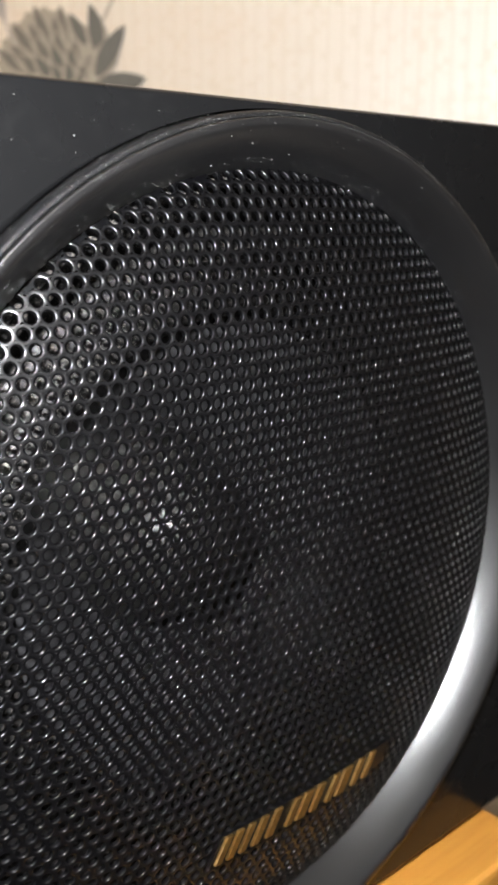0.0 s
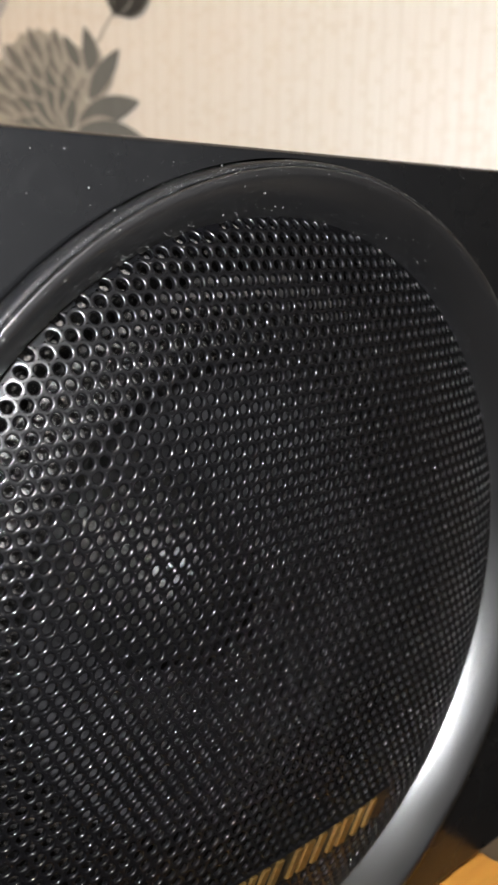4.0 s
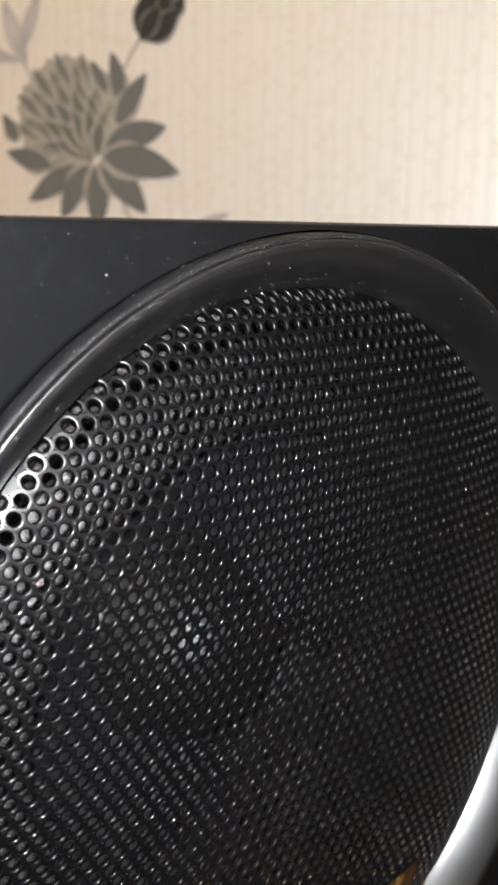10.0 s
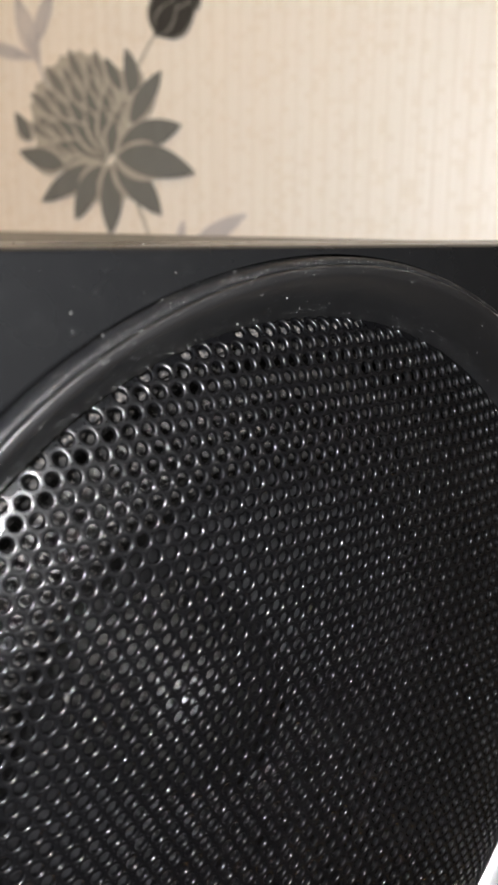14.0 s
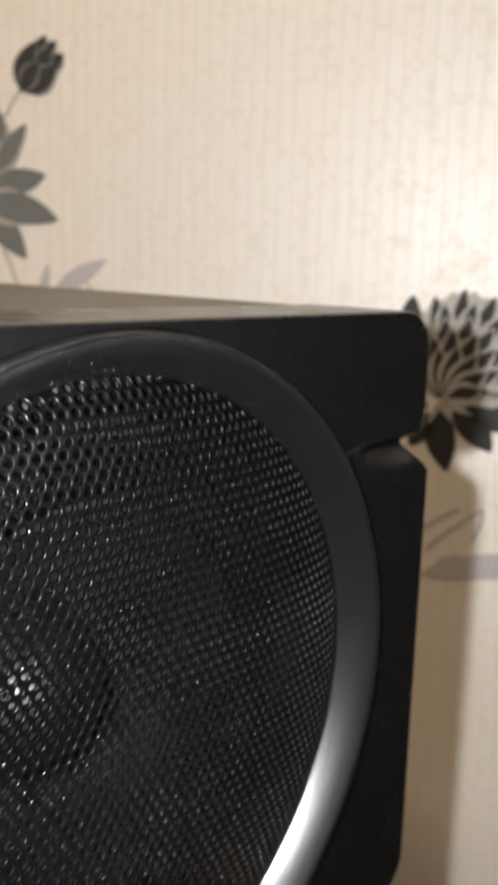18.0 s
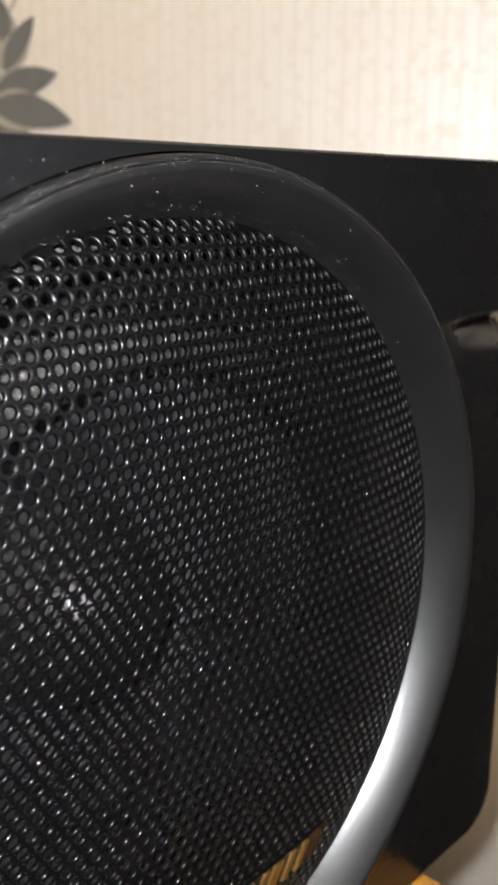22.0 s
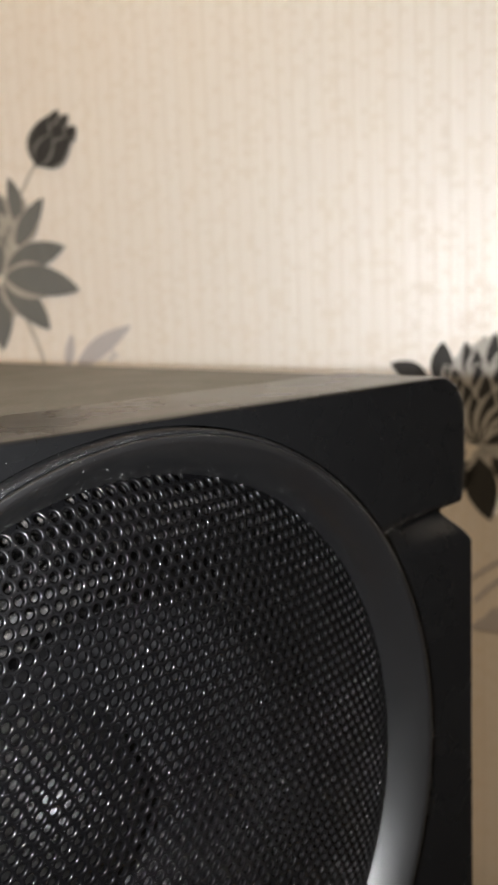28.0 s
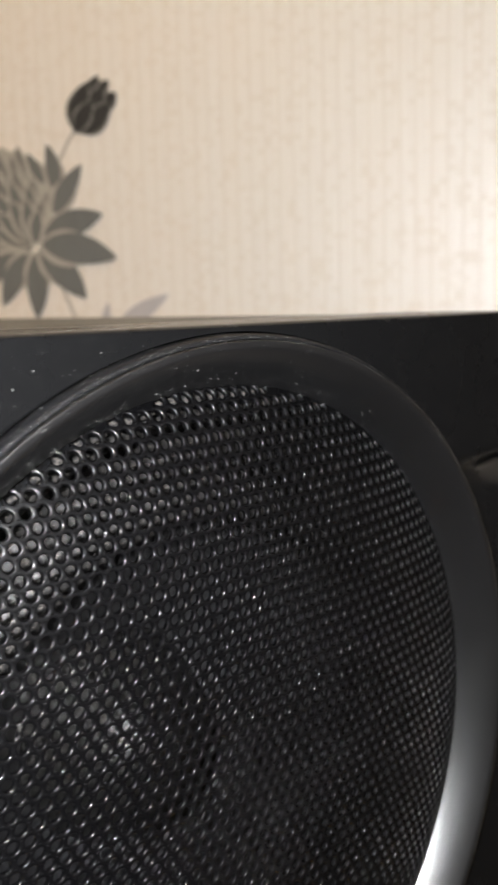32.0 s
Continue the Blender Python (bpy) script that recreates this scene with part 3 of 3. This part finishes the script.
# the driver behind it
part("gasket", lathe("gasket", [(0.0500, 0.0165), (0.0560, 0.0160), (0.0578, 0.0120), (0.0584, 0.0088), (0.0600, 0.0082), (0.0655, 0.0083), (0.0721, 0.0083)], RUBBER, 160), RUBBER, speaker, "black gasket on the driver's rim", AXIS)
part("surround", lathe("surround", [(0.0412, 0.0146)] + [(0.0460 - 0.0046 * math.cos(a), 0.0145 - 0.0046 * math.sin(a)) for a in np.linspace(0, math.pi, 17)] + [(0.0525, 0.0155)], RUBBER, 160), RUBBER, speaker, "black rubber roll around the cone", AXIS)
cone_profile = [(0.0170, 0.0372), (0.0200, 0.0342), (0.0240, 0.0302), (0.0280, 0.0263), (0.0320, 0.0227), (0.0360, 0.0193), (0.0395, 0.0165), (0.0420, 0.0146)]
part("cone", lathe("cone", cone_profile, PAPER, 160), PAPER, speaker, "black paper loudspeaker cone", AXIS)
part("dust_cap", lathe("dust_cap", [(0.0, 0.0152)] + [(0.0152 * math.sin(a), 0.0152 + 0.0152 * (1 - math.cos(a))) for a in np.linspace(0.08, 1.1, 16)] + [(0.0197, 0.0360)], CAP, 96), CAP, speaker, "glossy black domed dust cap", AXIS)

part("frame_lip", lathe("frame_lip", [(0.0612, 0.0084), (0.0613, 0.0070), (0.0618, 0.0067), (0.0652, 0.0066)], DUSTY, 160), DUSTY, speaker, "dusty grey lip behind the grille's rim", AXIS)

# the maker's badge: a black strip with slanted gold shapes, bent to the dome
BADGE_LOW, BADGE_HIGH = -0.0490 - RZ, -0.0442 - RZ


def bent(bm, lift):
    """Slants a flat badge piece and lays it on the dome."""
    for v in bm.verts:
        v.co.x += (v.co.z - BADGE_LOW) * 0.45
        v.co.y += dome(math.hypot(v.co.x, v.co.z)) - lift
    return bm


bm = bmesh.new()
for k in range(22):
    box(bm, -0.0178 + 0.00195 * k, -0.0178 + 0.00195 * (k + 1) + 0.00001, -0.0003, 0.0004, BADGE_LOW - 0.0001, BADGE_HIGH + 0.0001)
badge = part("badge", bent(bm, 0.0003), ENAMEL, grille, "black badge strip")


def badge_bar(x0, x1):
    """One raised gold bar across the strip."""
    bm = boxed(x0, x1, -0.0006, 0.0002, BADGE_LOW, BADGE_HIGH, bevel=0.00022, seg=2)
    part("badge_bar", bent(bm, 0.0006), GOLD, badge, "gold plated badge bar")


x = -0.0172
for wide, gap in ((0.0014, 0.0010), (0.0014, 0.0012), (0.0013, 0.0014), (0.0015, 0.0016), (0.0016, 0.0030), (0.0014, 0.0010), (0.0022, 0.0014), (0.0016, 0.0024), (0.0014, 0.0012), (0.0024, 0.0020), (0.0015, 0.0018), (0.0015, 0.0)):
    badge_bar(x, x + wide)
    x += wide + gap

for x in (-0.065, 0.055):
    for y in (0.045, 0.24):
        bm = bmesh.new()
        bmesh.ops.create_cone(bm, cap_ends=True, segments=24, radius1=0.007, radius2=0.0075, depth=0.0021, matrix=Matrix.Translation((x, y, BOTTOM - 0.00105)))
        part("rubber_foot", bm, RUBBER, speaker)


# ---- dust ----
def dust():
    rnd = random.Random(12)
    verts, faces = [], []

    def speck(p, n, size):
        n = Vector(n).normalized()
        s = n.orthogonal().normalized()
        t = n.cross(s)
        k = len(verts)
        turn, stretch = rnd.uniform(0, 6.28), rnd.choice((1, 1, 1.2, 1.7))
        for j in range(4):
            a = turn + j * math.pi / 2
            d = (s * math.cos(a) + t * math.sin(a)) * size * (stretch if j % 2 else 1) * rnd.uniform(0.6, 1)
            verts.append(tuple(Vector(p) + d + n * size * rnd.uniform(0.0, 0.3)))
        verts.append(tuple(Vector(p) + n * size * rnd.uniform(0.4, 0.8)))
        faces.extend([(k + j, k + (j + 1) % 4, k + 4) for j in range(4)])

    def size():
        return 0.00003 + 0.00012 * rnd.random() ** 5
    for _ in range(1700):  # on the top
        x = rnd.choice((rnd.uniform(-0.088, 0.078), rnd.gauss(-0.03, 0.022)))
        y = 0.002 + 0.1 * rnd.random() ** 2.0
        if -0.08 < x < 0.08:
            speck((x, y, TOP if y < 0.028 else LID), (0, 0, 1), size() * 1.3)
    for _ in range(1000):  # on the front, thickest high up
        x, z = rnd.uniform(-0.085, 0.08), TOP - 0.002 - 0.075 * rnd.random() ** 1.4
        if math.hypot(x, z - RZ) > SEAM + 0.0006 and abs(x) < side_edge(z) - 0.003 and (x < 0 or rnd.random() < 0.4):
            speck((x, hollow(x, z), z), (0, -1, 0), size())
    for _ in range(700):  # on the ring
        a = rnd.choice((rnd.gauss(1.95, 0.45), rnd.gauss(1.6, 0.7), rnd.gauss(0.75, 0.25)))
        r = rnd.choice((rnd.uniform(0.0642, 0.0720), rnd.uniform(0.0700, 0.0720), rnd.uniform(0.0708, 0.0720)))
        ys = ring_face(r)
        speck((r * math.cos(a), ys, r * math.sin(a) + RZ), (-0.25 * math.cos(a), -1, -0.25 * math.sin(a)), size())
    for _ in range(1300):  # thick along the seam
        a, r = rnd.choice((rnd.gauss(2.2, 0.4), rnd.uniform(1.1, 2.9))), rnd.gauss(0.0713, 0.0004)
        ys = ring_face(r) if r < 0.072 else 0.0
        speck((r * math.cos(a), ys, r * math.sin(a) + RZ), (-0.25 * math.cos(a), -1, -0.25 * math.sin(a)), size() * 0.9)
    for _ in range(650):  # in the gutter round the grille
        a, r = rnd.choice((rnd.gauss(2.45, 0.35), rnd.uniform(0.5, 3.0))), rnd.gauss(0.0650, 0.0004)
        ys = ring_face(r)
        speck((r * math.cos(a), ys, r * math.sin(a) + RZ), (-0.6 * math.cos(a), -1, -0.6 * math.sin(a)), size() * 1.1)
    for _ in range(40):  # on the grille
        a, r = rnd.uniform(0, 6.28), 0.062 * rnd.random() ** 0.5
        speck((r * math.cos(a), dome(r), r * math.sin(a) + RZ), (0, -1, 0), size() * 0.9)
    return mesh_of("dust", verts, faces, LINT)


tagged(part("dust", dust(), LINT, None, "", pose(0, 0, CZ)), "fine pale dust lying on the black loudspeaker", "dust", "", "stuff")
bm = bmesh.new()
bmesh.ops.create_icosphere(bm, subdivisions=2, radius=1)
for v in bm.verts:
    v.co = Vector((v.co.x * 0.00032, v.co.y * 0.00022, v.co.z * 0.00058)) * (1 + 0.35 * noise.noise(v.co * 2.3))
tagged(part("lint_flake", bm, INK_DARK, None, "", pose(-0.0387, dome(0.0467) - 0.0001, CZ + 0.0215)), "pale flake of lint caught in the grille", "lint")
